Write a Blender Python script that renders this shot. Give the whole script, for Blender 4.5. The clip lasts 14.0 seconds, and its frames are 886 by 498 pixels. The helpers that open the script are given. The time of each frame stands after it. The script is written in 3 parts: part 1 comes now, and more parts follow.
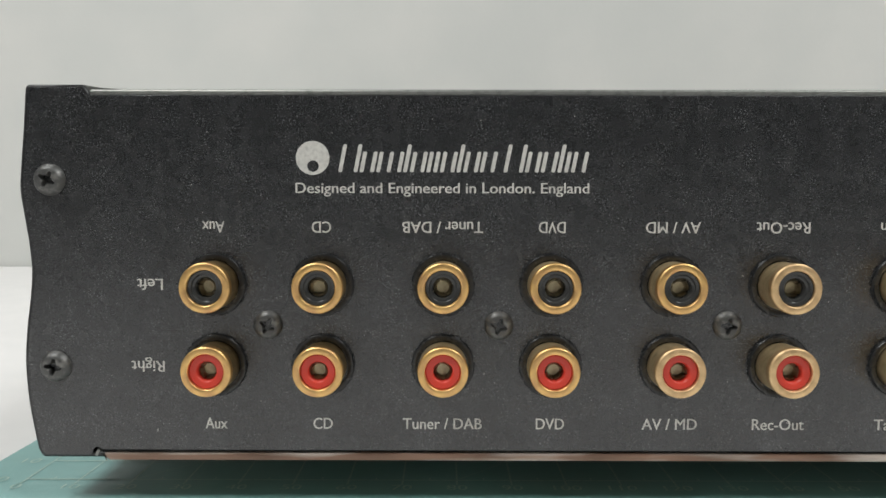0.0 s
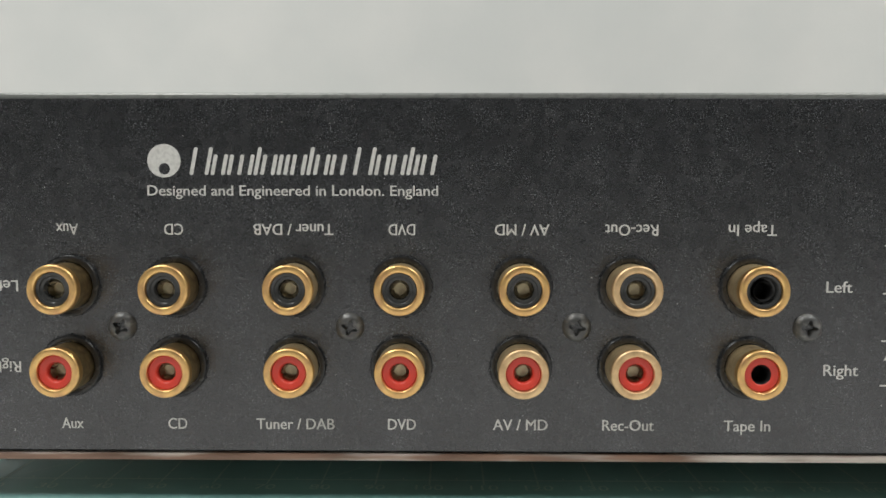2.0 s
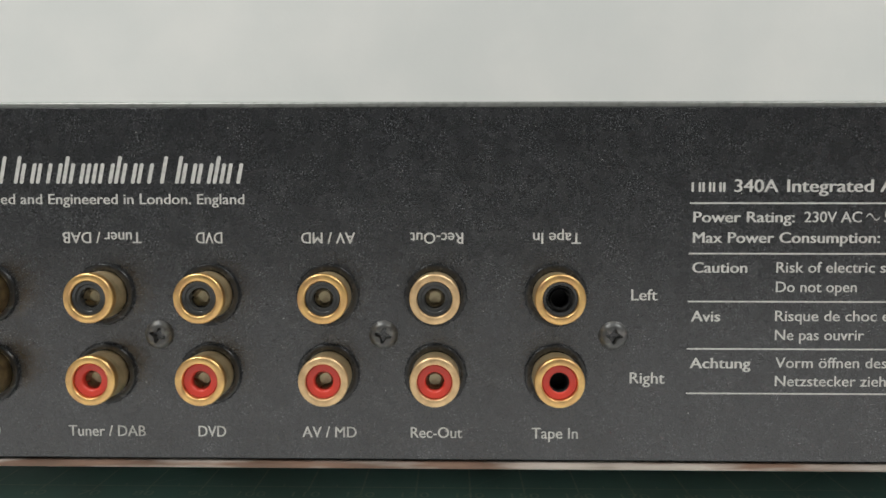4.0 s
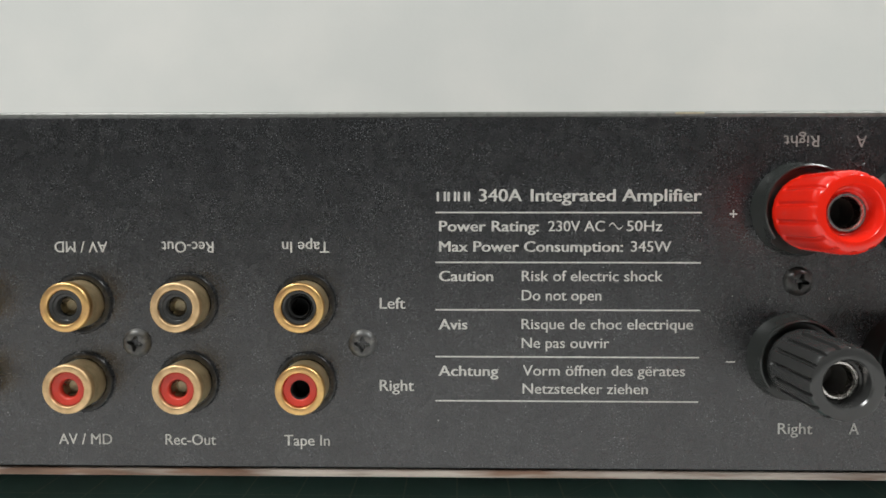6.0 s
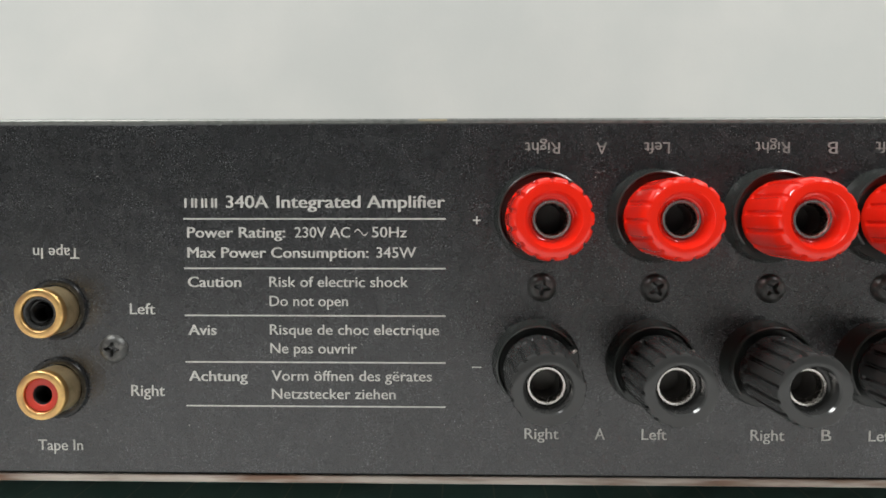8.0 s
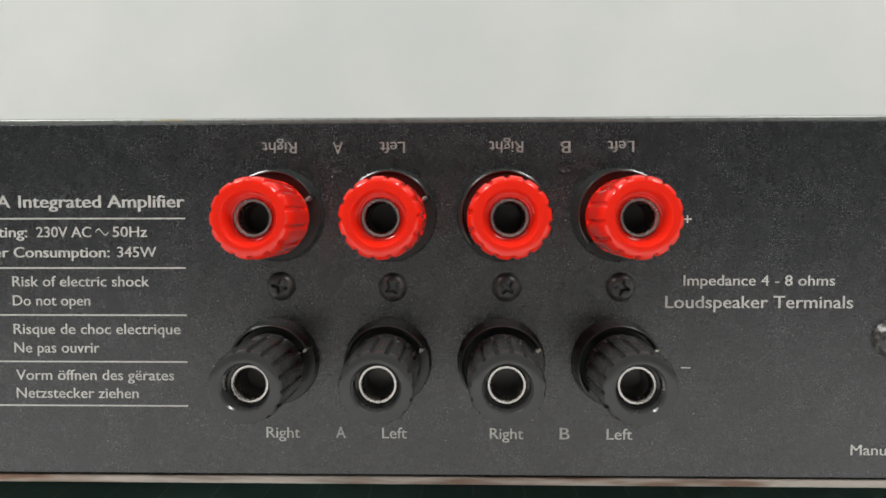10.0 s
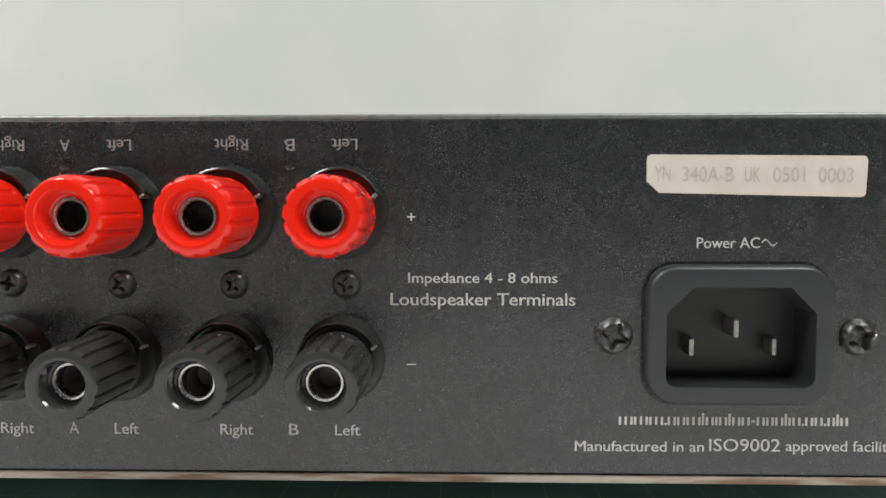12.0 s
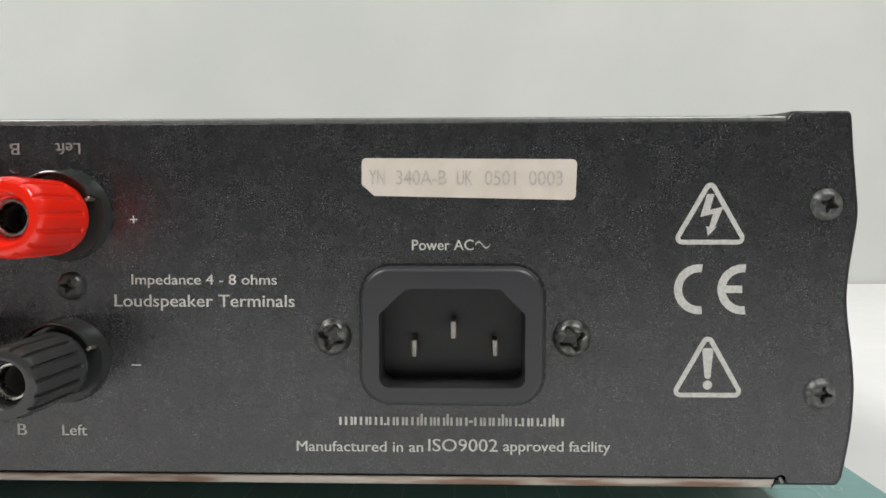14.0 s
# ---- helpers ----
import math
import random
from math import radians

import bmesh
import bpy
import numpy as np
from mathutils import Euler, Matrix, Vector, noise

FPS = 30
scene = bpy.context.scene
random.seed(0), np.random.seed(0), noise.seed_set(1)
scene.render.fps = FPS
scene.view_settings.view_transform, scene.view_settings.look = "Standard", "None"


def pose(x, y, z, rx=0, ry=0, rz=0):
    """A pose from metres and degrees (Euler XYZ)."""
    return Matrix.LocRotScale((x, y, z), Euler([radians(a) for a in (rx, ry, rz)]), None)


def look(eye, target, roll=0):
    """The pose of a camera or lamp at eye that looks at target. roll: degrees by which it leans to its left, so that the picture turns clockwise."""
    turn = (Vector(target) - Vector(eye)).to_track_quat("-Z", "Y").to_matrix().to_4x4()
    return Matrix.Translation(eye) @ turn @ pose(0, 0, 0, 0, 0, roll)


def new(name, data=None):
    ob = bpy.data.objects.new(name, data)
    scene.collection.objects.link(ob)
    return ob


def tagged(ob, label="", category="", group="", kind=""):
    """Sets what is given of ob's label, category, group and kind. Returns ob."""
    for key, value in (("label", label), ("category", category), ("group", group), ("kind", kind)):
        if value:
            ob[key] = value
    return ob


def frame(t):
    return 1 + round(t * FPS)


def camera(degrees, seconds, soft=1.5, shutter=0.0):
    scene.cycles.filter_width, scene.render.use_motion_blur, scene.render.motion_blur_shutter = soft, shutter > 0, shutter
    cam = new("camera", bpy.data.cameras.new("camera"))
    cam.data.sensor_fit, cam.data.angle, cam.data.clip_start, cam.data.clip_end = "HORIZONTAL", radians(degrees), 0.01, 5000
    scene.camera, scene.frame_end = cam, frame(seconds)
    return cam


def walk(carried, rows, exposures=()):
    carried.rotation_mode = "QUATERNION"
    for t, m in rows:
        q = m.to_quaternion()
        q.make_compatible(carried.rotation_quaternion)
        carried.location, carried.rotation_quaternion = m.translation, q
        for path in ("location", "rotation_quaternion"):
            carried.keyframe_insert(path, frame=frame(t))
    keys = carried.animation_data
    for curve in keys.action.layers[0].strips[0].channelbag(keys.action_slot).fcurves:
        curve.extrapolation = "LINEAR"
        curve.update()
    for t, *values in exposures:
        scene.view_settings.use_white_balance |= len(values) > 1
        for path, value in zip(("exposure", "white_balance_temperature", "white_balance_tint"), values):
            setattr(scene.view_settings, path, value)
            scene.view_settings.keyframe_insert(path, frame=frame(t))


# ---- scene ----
cam = camera(61.0, 14.0, soft=1.6)
PATH = [
    (0, (0.07092, -0.12541, 0.05127), (0.07011, 0.07423, 0.03930), 0.096),
    (0.5, (0.07858, -0.12549, 0.05130), (0.07692, 0.07414, 0.03914), 0.090),
    (1, (0.08279, -0.12559, 0.05196), (0.08122, 0.07398, 0.03895), 0.070),
    (1.5, (0.09096, -0.12616, 0.05202), (0.08906, 0.07342, 0.03925), 0.099),
    (2, (0.09691, -0.12618, 0.05226), (0.09471, 0.07339, 0.03941), 0.082),
    (4.5, (0.14135, -0.12653, 0.05344), (0.13768, 0.07308, 0.04160), 0.034),
    (5, (0.15275, -0.12710, 0.05357), (0.14934, 0.07255, 0.04221), 0.022),
    (5.5, (0.16355, -0.12705, 0.05380), (0.15970, 0.07261, 0.04280), 0.014),
    (6, (0.17314, -0.12699, 0.05393), (0.16912, 0.07268, 0.04320), 0.016),
    (6.5, (0.18491, -0.12723, 0.05353), (0.18047, 0.07249, 0.04395), 0.051),
    (7, (0.19540, -0.12721, 0.05403), (0.19094, 0.07249, 0.04405), 0.053),
    (7.5, (0.20647, -0.12699, 0.05414), (0.20121, 0.07270, 0.04442), 0.010),
    (8, (0.21654, -0.12700, 0.05435), (0.21176, 0.07271, 0.04466), -0.002),
    (10.5, (0.27158, -0.12636, 0.05358), (0.26639, 0.07338, 0.04485), -0.101),
    (11, (0.28285, -0.12622, 0.05363), (0.27852, 0.07352, 0.04442), -0.033),
    (11.5, (0.29785, -0.12652, 0.05326), (0.29303, 0.07323, 0.04458), -0.062),
    (12, (0.30708, -0.12602, 0.05495), (0.30193, 0.07358, 0.04338), -0.044),
    (12.5, (0.31640, -0.12632, 0.05437), (0.31118, 0.07334, 0.04385), -0.063),
    (13, (0.32645, -0.12647, 0.05458), (0.32160, 0.07319, 0.04398), 0.010),
    (13.5, (0.34166, -0.12669, 0.05403), (0.33643, 0.07302, 0.04448), -0.004),
    (14, (0.35518, -0.12676, 0.05337), (0.34907, 0.07297, 0.04496), -0.053),
]
walk(cam, [(t, look(eye, target, roll)) for t, eye, target, roll in PATH],
     [(0, -0.12), (2, -0.08), (5, 0.0), (8, 0.06), (11, 0.12), (14, 0.07)])

# ---- world and light ----
MM = 0.001
world = bpy.data.worlds.new("room_world")
world.use_nodes = True
world.node_tree.nodes["Background"].inputs["Color"].default_value = (0.9, 0.95, 1.0, 1)
world.node_tree.nodes["Background"].inputs["Strength"].default_value = 0.25
scene.world = world


def area_lamp(name, m, sx, sy, watts, colour):
    data = bpy.data.lights.new(name, "AREA")
    data.shape, data.size, data.size_y, data.energy, data.color = "RECTANGLE", sx, sy, watts, colour
    ob = new(name, data)
    ob.matrix_world = m
    return ob


for lamp_x, watts in ((-0.62, 18.5), (1.04, 15.0)):
    area_lamp("ceiling_lamp", look((lamp_x, -0.5, 1.4), (0.21, -0.15, 0.0)), 0.4, 0.55, watts, (0.97, 0.985, 0.975))


# ---- materials ----
def material(name, colour, rough=0.5, metal=0.0, spot=None, spot_scale=300.0, spot_range=(0.4, 0.7), bump=0.0,
             bump_scale=2000.0, bump_dist=0.0002, rough_var=0.0, coarse=0.0, coarse_scale=20.0, coat=0.0, specular=0.5, stretch=None, glint=None, glint_scale=4000.0):
    """A surface with a base colour, finer spots of a second colour, coarse unevenness, glints painted as pale specks
    and fine relief.
    """
    mat = bpy.data.materials.new(name)
    mat.use_nodes = True
    nt = mat.node_tree
    nodes, links = nt.nodes, nt.links
    bsdf = nodes["Principled BSDF"]
    bsdf.inputs["Base Color"].default_value = (*colour, 1)
    bsdf.inputs["Roughness"].default_value = rough
    bsdf.inputs["Metallic"].default_value = metal
    bsdf.inputs["Coat Weight"].default_value = coat
    bsdf.inputs["Coat Roughness"].default_value = rough * 0.9
    bsdf.inputs["Specular IOR Level"].default_value = specular
    place = nodes.new("ShaderNodeTexCoord").outputs["Object"]
    if stretch:
        squeeze = nodes.new("ShaderNodeMapping")
        squeeze.inputs["Scale"].default_value = stretch
        links.new(place, squeeze.inputs["Vector"])
        place = squeeze.outputs["Vector"]
    last = None

    def noise_node(scale, detail=3.0):
        n = nodes.new("ShaderNodeTexNoise")
        n.inputs["Scale"].default_value, n.inputs["Detail"].default_value = scale, detail
        links.new(place, n.inputs["Vector"])
        return n

    if spot:
        n = noise_node(spot_scale)
        ramp = nodes.new("ShaderNodeValToRGB")
        ramp.color_ramp.elements[0].position, ramp.color_ramp.elements[1].position = spot_range
        ramp.color_ramp.elements[0].color, ramp.color_ramp.elements[1].color = (*colour, 1), (*spot, 1)
        links.new(n.outputs["Fac"], ramp.inputs["Fac"])
        last = ramp.outputs["Color"]
    if coarse:
        n = noise_node(coarse_scale, 5.0)
        mul = nodes.new("ShaderNodeMapRange")
        mul.inputs["To Min"].default_value, mul.inputs["To Max"].default_value = 1 - coarse, 1 + coarse
        links.new(n.outputs["Fac"], mul.inputs["Value"])
        mix = nodes.new("ShaderNodeMix")
        mix.data_type, mix.blend_type = "RGBA", "MULTIPLY"
        mix.inputs["Factor"].default_value = 1.0
        if last:
            links.new(last, mix.inputs[6])
        else:
            mix.inputs[6].default_value = (*colour, 1)
        links.new(mul.outputs["Result"], mix.inputs[7])
        last = mix.outputs[2]
    # Sparkle put into the base colour as sparse, patchy pale specks.
    if glint:
        fine, broad = noise_node(glint_scale, 1.0), noise_node(glint_scale / 22)
        sieve, patch = nodes.new("ShaderNodeMapRange"), nodes.new("ShaderNodeMapRange")
        for node, source, low, high in ((sieve, fine, 0.58, 0.74), (patch, broad, 0.30, 0.62)):
            node.inputs["From Min"].default_value, node.inputs["From Max"].default_value = low, high
            links.new(source.outputs["Fac"], node.inputs["Value"])
        both = nodes.new("ShaderNodeMath")
        both.operation = "MULTIPLY"
        links.new(sieve.outputs["Result"], both.inputs[0])
        links.new(patch.outputs["Result"], both.inputs[1])
        mix = nodes.new("ShaderNodeMix")
        mix.data_type = "RGBA"
        links.new(both.outputs["Value"], mix.inputs["Factor"])
        links.new(last, mix.inputs[6])
        mix.inputs[7].default_value = (*glint, 1)
        last = mix.outputs[2]
    if last:
        links.new(last, bsdf.inputs["Base Color"])
    if rough_var:
        n = noise_node(coarse_scale * 7)
        mr = nodes.new("ShaderNodeMapRange")
        mr.inputs["To Min"].default_value, mr.inputs["To Max"].default_value = max(0.02, rough - rough_var), min(1, rough + rough_var)
        links.new(n.outputs["Fac"], mr.inputs["Value"])
        links.new(mr.outputs["Result"], bsdf.inputs["Roughness"])
    if bump:
        n = noise_node(bump_scale, 2.0)
        b = nodes.new("ShaderNodeBump")
        b.inputs["Strength"].default_value, b.inputs["Distance"].default_value = bump, bump_dist
        links.new(n.outputs["Fac"], b.inputs["Height"])
        links.new(b.outputs["Normal"], bsdf.inputs["Normal"])
    return mat


# The glint colour paints the coat's sparkle.
PANEL = material("black_powder_coat", (0.0060, 0.0066, 0.0076), 0.27, spot=(0.068, 0.070, 0.076), spot_scale=5200, spot_range=(0.47, 0.80), specular=0.85, coat=0.4,
                 bump=0.8, bump_scale=4300, bump_dist=0.00007, coarse=0.35, coarse_scale=70, rough_var=0.05, glint=(0.24, 0.245, 0.25), glint_scale=4100)
CASE = material("black_satin_case", (0.014, 0.014, 0.015), 0.38, bump=0.2, bump_scale=3000, bump_dist=0.00005, coarse=0.15, coarse_scale=80)
# Pale metal; on the lid its colour stands for reflected ceiling light.
LID_EDGE = material("pale_sheen_metal", (0.25, 0.255, 0.24), 0.42, 0.7, spot=(0.17, 0.175, 0.165), spot_scale=800, spot_range=(0.5, 0.75))
RUST = material("corroded_steel_edge", (0.54, 0.47, 0.41), 0.5, 0.2, spot=(0.25, 0.152, 0.105), spot_scale=330, spot_range=(0.46, 0.58),
                bump=0.4, bump_scale=1200, bump_dist=0.0002, coarse=0.3, coarse_scale=400, stretch=(0.11, 1.0, 1.0))
GOLD = material("gold_plating", (0.86, 0.56, 0.22), 0.42, 1.0, spot=(0.62, 0.36, 0.17), spot_scale=380, spot_range=(0.45, 0.75), bump=0.15,
                bump_scale=1500, bump_dist=0.0001, rough_var=0.1, coarse=0.15, coarse_scale=150)
DULL_GOLD = material("tarnished_gold_plating", (0.82, 0.59, 0.33), 0.5, 1.0, spot=(0.58, 0.39, 0.21), spot_scale=450, spot_range=(0.4, 0.7),
                     bump=0.25, bump_scale=1500, bump_dist=0.0001, rough_var=0.1, coarse=0.25, coarse_scale=200)
PALE_BARREL = material("pale_gold_barrel", (0.80, 0.63, 0.38), 0.5, 1.0, spot=(0.52, 0.40, 0.22), spot_scale=350, spot_range=(0.45, 0.75), bump=0.3,
                       bump_scale=1500, bump_dist=0.0001, rough_var=0.1, coarse=0.2, coarse_scale=200)
# Tarnished gold, its colour also darkened for the black panel's reflection.
BARREL_GOLD = material("dull_gold_barrel", (0.56, 0.41, 0.20), 0.42, 1.0, spot=(0.34, 0.23, 0.12), spot_scale=600, spot_range=(0.42, 0.7), bump=0.3,
                       bump_scale=1500, bump_dist=0.0001, rough_var=0.1, coarse=0.2, coarse_scale=200)
BRASS_IN = material("worn_brass_contact", (0.46, 0.39, 0.25), 0.4, 0.8, spot=(0.2, 0.15, 0.09), spot_scale=700)
BLACK_PLASTIC = material("black_plastic", (0.017, 0.0175, 0.018), 0.26, bump=0.15, bump_scale=900, bump_dist=0.0001, rough_var=0.1, coarse=0.2, coarse_scale=120)
COLLAR_BLACK = material("glossy_black_plastic", (0.030, 0.033, 0.031), 0.2, bump=0.5, bump_scale=700, bump_dist=0.0001, rough_var=0.1, coarse=0.2, coarse_scale=120)
GREY_PLASTIC = material("matt_black_plastic", (0.040, 0.041, 0.044), 0.38, bump=0.2, bump_scale=2500, bump_dist=0.00006, coarse=0.15, coarse_scale=100)
CAP_BLACK = material("satin_black_plastic", (0.044, 0.0445, 0.0435), 0.15, bump=0.15, bump_scale=1200, bump_dist=0.00008, rough_var=0.12, coarse=0.2, coarse_scale=200)
RED_RING = material("red_insulator_plastic", (0.60, 0.05, 0.03), 0.42, bump=0.1, bump_scale=1200, bump_dist=0.0001, coarse=0.15, coarse_scale=250)
RED_CAP = material("glossy_red_plastic", (0.92, 0.021, 0.007), 0.16, coat=0.3, bump=0.12, bump_scale=500, bump_dist=0.0001, coarse=0.06, coarse_scale=150)
STEEL = material("nickel_tube", (0.66, 0.63, 0.60), 0.25, 1.0, rough_var=0.1, coarse=0.2, coarse_scale=300)
PIN_METAL = material("dull_nickel", (0.50, 0.47, 0.43), 0.45, 1.0, spot=(0.35, 0.32, 0.28), spot_scale=900, coarse=0.2, coarse_scale=300)
SCREW = material("black_oxide_screw", (0.095, 0.095, 0.092), 0.42, 0.45, spot=(0.30, 0.29, 0.27), spot_scale=900, spot_range=(0.5, 0.85), bump=0.4,
                 bump_scale=1600, bump_dist=0.0001, coarse=0.25, coarse_scale=400)
DARK_SCREW = material("dark_screw", (0.045, 0.045, 0.043), 0.3, 0.3, spot=(0.15, 0.147, 0.14), spot_scale=900, spot_range=(0.5, 0.85), bump=0.4,
                      bump_scale=1600, bump_dist=0.0001)
WORN_SCREW = material("worn_black_screw", (0.075, 0.075, 0.07), 0.28, 0.6, spot=(0.34, 0.33, 0.31), spot_scale=700, spot_range=(0.5, 0.75), bump=0.7,
                      bump_scale=1300, bump_dist=0.00015)
INK = material("white_screen_print", (0.62, 0.61, 0.57), 0.6, spot=(0.48, 0.47, 0.44), spot_scale=1500, coarse=0.08, coarse_scale=300)
DIM_INK = material("dim_grey_print", (0.36, 0.35, 0.33), 0.6, spot=(0.24, 0.24, 0.22), spot_scale=1500)
STAIN = material("yellowed_glue", (0.40, 0.36, 0.25), 0.5, coarse=0.3, coarse_scale=500)
LABEL = material("cream_paper_label", (0.74, 0.66, 0.58), 0.55, spot=(0.68, 0.60, 0.52), spot_scale=250, coarse=0.05, coarse_scale=90)
LABEL_INK = material("faded_grey_ink", (0.50, 0.45, 0.42), 0.7, spot=(0.62, 0.56, 0.5), spot_scale=2500, spot_range=(0.45, 0.6))
MAT_GREEN = material("green_cutting_mat_vinyl", (0.22, 0.43, 0.41), 0.38, spot=(0.235, 0.455, 0.435), spot_scale=250, bump=0.3, bump_scale=1800,
                     bump_dist=0.0001, coarse=0.12, coarse_scale=30)
MAT_INK = material("pale_mat_print", (0.50, 0.64, 0.57), 0.6, spot=(0.34, 0.52, 0.46), spot_scale=900)
TABLE = material("white_table_laminate", (0.86, 0.84, 0.83), 0.45, spot=(0.83, 0.815, 0.805), spot_scale=60, coarse=0.04, coarse_scale=8)
WALL = material("pale_grey_wall_paint", (0.65, 0.655, 0.63), 0.8, spot=(0.70, 0.695, 0.665), spot_scale=11, spot_range=(0.38, 0.66), bump=0.15, bump_scale=250,
                bump_dist=0.0004, coarse=0.03, coarse_scale=5)
# For the unseen south wall; its darkness sets what the panel reflects.
DARK_WALL = material("dark_grey_wall_paint", (0.23, 0.23, 0.228), 0.8, spot=(0.19, 0.19, 0.188), spot_scale=6, coarse=0.05, coarse_scale=4)
FLOOR = material("dark_grey_floor", (0.13, 0.12, 0.115), 0.6, spot=(0.10, 0.095, 0.09), spot_scale=9)
# Bore colours: darker in the red terminals, lighter in the black ones.
BORE_DARK = material("dark_metal_bore", (0.05, 0.047, 0.043), 0.5, 0.2, bump=0.2, bump_scale=900, coarse=0.3, coarse_scale=400)
BORE_METAL = material("dull_metal_bore", (0.22, 0.215, 0.2), 0.5, 0.4, bump=0.2, bump_scale=900, coarse=0.3, coarse_scale=400)
# The inlet's plastic, darkened for the shade in its well.
WELL_BLACK = material("shaded_black_plastic", (0.028, 0.029, 0.029), 0.35, bump=0.1, bump_scale=900, coarse=0.2, coarse_scale=100)
# Near-black that puts the shade of holes and gaps into the colour.
BLACK_HOLE = material("shaded_hole_black", (0.014, 0.014, 0.014), 0.6, bump=0.1, bump_scale=900, specular=0.25)


# ---- mesh helpers ----
def as_mesh(name, bm, mat, smooth=None):
    me = bpy.data.meshes.new(name)
    bmesh.ops.recalc_face_normals(bm, faces=bm.faces)
    bm.to_mesh(me)
    bm.free()
    me.materials.append(mat)
    if smooth is not None:
        me.polygons.foreach_set("use_smooth", [True] * len(me.polygons))
        me.set_sharp_from_angle(angle=radians(smooth))
    return me


def part(name, bm, mat, parent, label="", at=None, smooth=None):
    """Links a bmesh, or a mesh that is shared, as one mesh object under a thing or a part."""
    me = bm if isinstance(bm, bpy.types.Mesh) else as_mesh(name, bm, mat, smooth)
    ob = new(name, me)
    ob.parent = parent
    if at is not None:
        ob.matrix_basis = at if isinstance(at, Matrix) else Matrix.Translation(at)
    if label:
        tagged(ob, label)
    return ob


def box(x0, x1, y0, y1, z0, z1, bevel=0.0, segments=2):
    bm = bmesh.new()
    bmesh.ops.create_cube(bm, size=1, matrix=Matrix.Translation(((x0 + x1) / 2, (y0 + y1) / 2, (z0 + z1) / 2)) @ Matrix.Diagonal((x1 - x0, y1 - y0, z1 - z0, 1)))
    if bevel:
        bmesh.ops.bevel(bm, geom=bm.edges[:], offset=bevel, segments=segments, affect="EDGES", profile=0.5)
    return bm


def lathe(profile, segments=40, closed=True, ripple=None):
    """Turns (radius, depth) pairs, in mm, about the -y axis; depth runs out of the panel. ripple(k, radius, depth) changes a radius."""
    bm = bmesh.new()
    rings = []
    for r, d in profile:
        ring = []
        for k in range(segments):
            a = 2 * math.pi * k / segments
            rr = ripple(k, r, d) if ripple else r
            ring.append(bm.verts.new((rr * math.cos(a) * MM, -d * MM, rr * math.sin(a) * MM)))
        rings.append(ring)
    for a, b in zip(rings, rings[1:]):
        for k in range(segments):
            bm.faces.new((a[k], a[(k + 1) % segments], b[(k + 1) % segments], b[k]))
    if closed:
        bm.faces.new(rings[0])
        bm.faces.new(rings[-1])
    return bm


def loop_points(corners, radii, steps=5):
    """A closed outline in mm from corner points, each rounded by its radius."""
    out = []
    n = len(corners)
    for i in range(n):
        p, a, b = Vector(corners[i]), Vector(corners[i - 1]), Vector(corners[(i + 1) % n])
        r = radii[i] if isinstance(radii, (list, tuple)) else radii
        if r <= 0:
            out.append(p)
            continue
        u, v = (a - p).normalized(), (b - p).normalized()
        half = u.angle(v) / 2
        cut = min(r / math.tan(half), (a - p).length * 0.49, (b - p).length * 0.49)
        r = cut * math.tan(half)
        centre = p + (u + v).normalized() * (r / math.sin(half))
        s, e = p + u * cut - centre, p + v * cut - centre
        turn = s.angle_signed(e)
        for k in range(steps + 1):
            ang = -turn * k / steps
            out.append(centre + Vector((s.x * math.cos(ang) - s.y * math.sin(ang), s.x * math.sin(ang) + s.y * math.cos(ang))))
    return out


def slab(loops, y0, y1, caps=(True, True)):
    """A plate between the depths y0 (front) and y1 (back), in mm, from an outline and its holes in x and z."""
    bm = bmesh.new()
    for y, cap in ((y0, caps[0]), (y1, caps[1])):
        edges = []
        for pts in loops:
            vs = [bm.verts.new((p[0] * MM, y * MM, p[1] * MM)) for p in pts]
            edges += [bm.edges.new((vs[i - 1], vs[i])) for i in range(len(vs))]
        if cap:
            bmesh.ops.triangle_fill(bm, use_beauty=True, edges=edges)
    bm.verts.ensure_lookup_table()
    total = sum(len(p) for p in loops)
    start = 0
    for pts in loops:
        n = len(pts)
        for i in range(n):
            j = (i + 1) % n
            bm.faces.new((bm.verts[start + i], bm.verts[start + j], bm.verts[total + start + j], bm.verts[total + start + i]))
        start += n
    return bm


def flat(loops, y):
    """A printed flat shape at the depth y, in mm."""
    bm = bmesh.new()
    edges = []
    for pts in loops:
        vs = [bm.verts.new((p[0] * MM, y * MM, p[1] * MM)) for p in pts]
        edges += [bm.edges.new((vs[i - 1], vs[i])) for i in range(len(vs))]
    bmesh.ops.triangle_fill(bm, use_beauty=True, edges=edges)
    return bm


def circle(x, z, r, n=40, a0=0.0, a1=2 * math.pi, ends=False):
    return [(x + r * math.cos(a0 + (a1 - a0) * k / (n - 1 if ends else n)), z + r * math.sin(a0 + (a1 - a0) * k / (n - 1 if ends else n))) for k in range(n)]


def letters(text):
    """A flat mesh of the text in the built-in font, its ends and the height of its capitals."""
    def raw(t):
        curve = bpy.data.curves.new("text", "FONT")
        curve.body, curve.size, curve.resolution_u = t, 1.0, 3
        ob = new("text", curve)
        bpy.context.view_layer.update()
        me = bpy.data.meshes.new_from_object(ob.evaluated_get(bpy.context.evaluated_depsgraph_get()))
        bpy.data.objects.remove(ob)
        bpy.data.curves.remove(curve)
        return me
    cap = raw("H")
    top = max(v.co.y for v in cap.vertices)
    bpy.data.meshes.remove(cap)
    me = raw(text)
    xs = [v.co.x for v in me.vertices]
    return me, min(xs), max(xs), top


PRINT_Y = -0.06


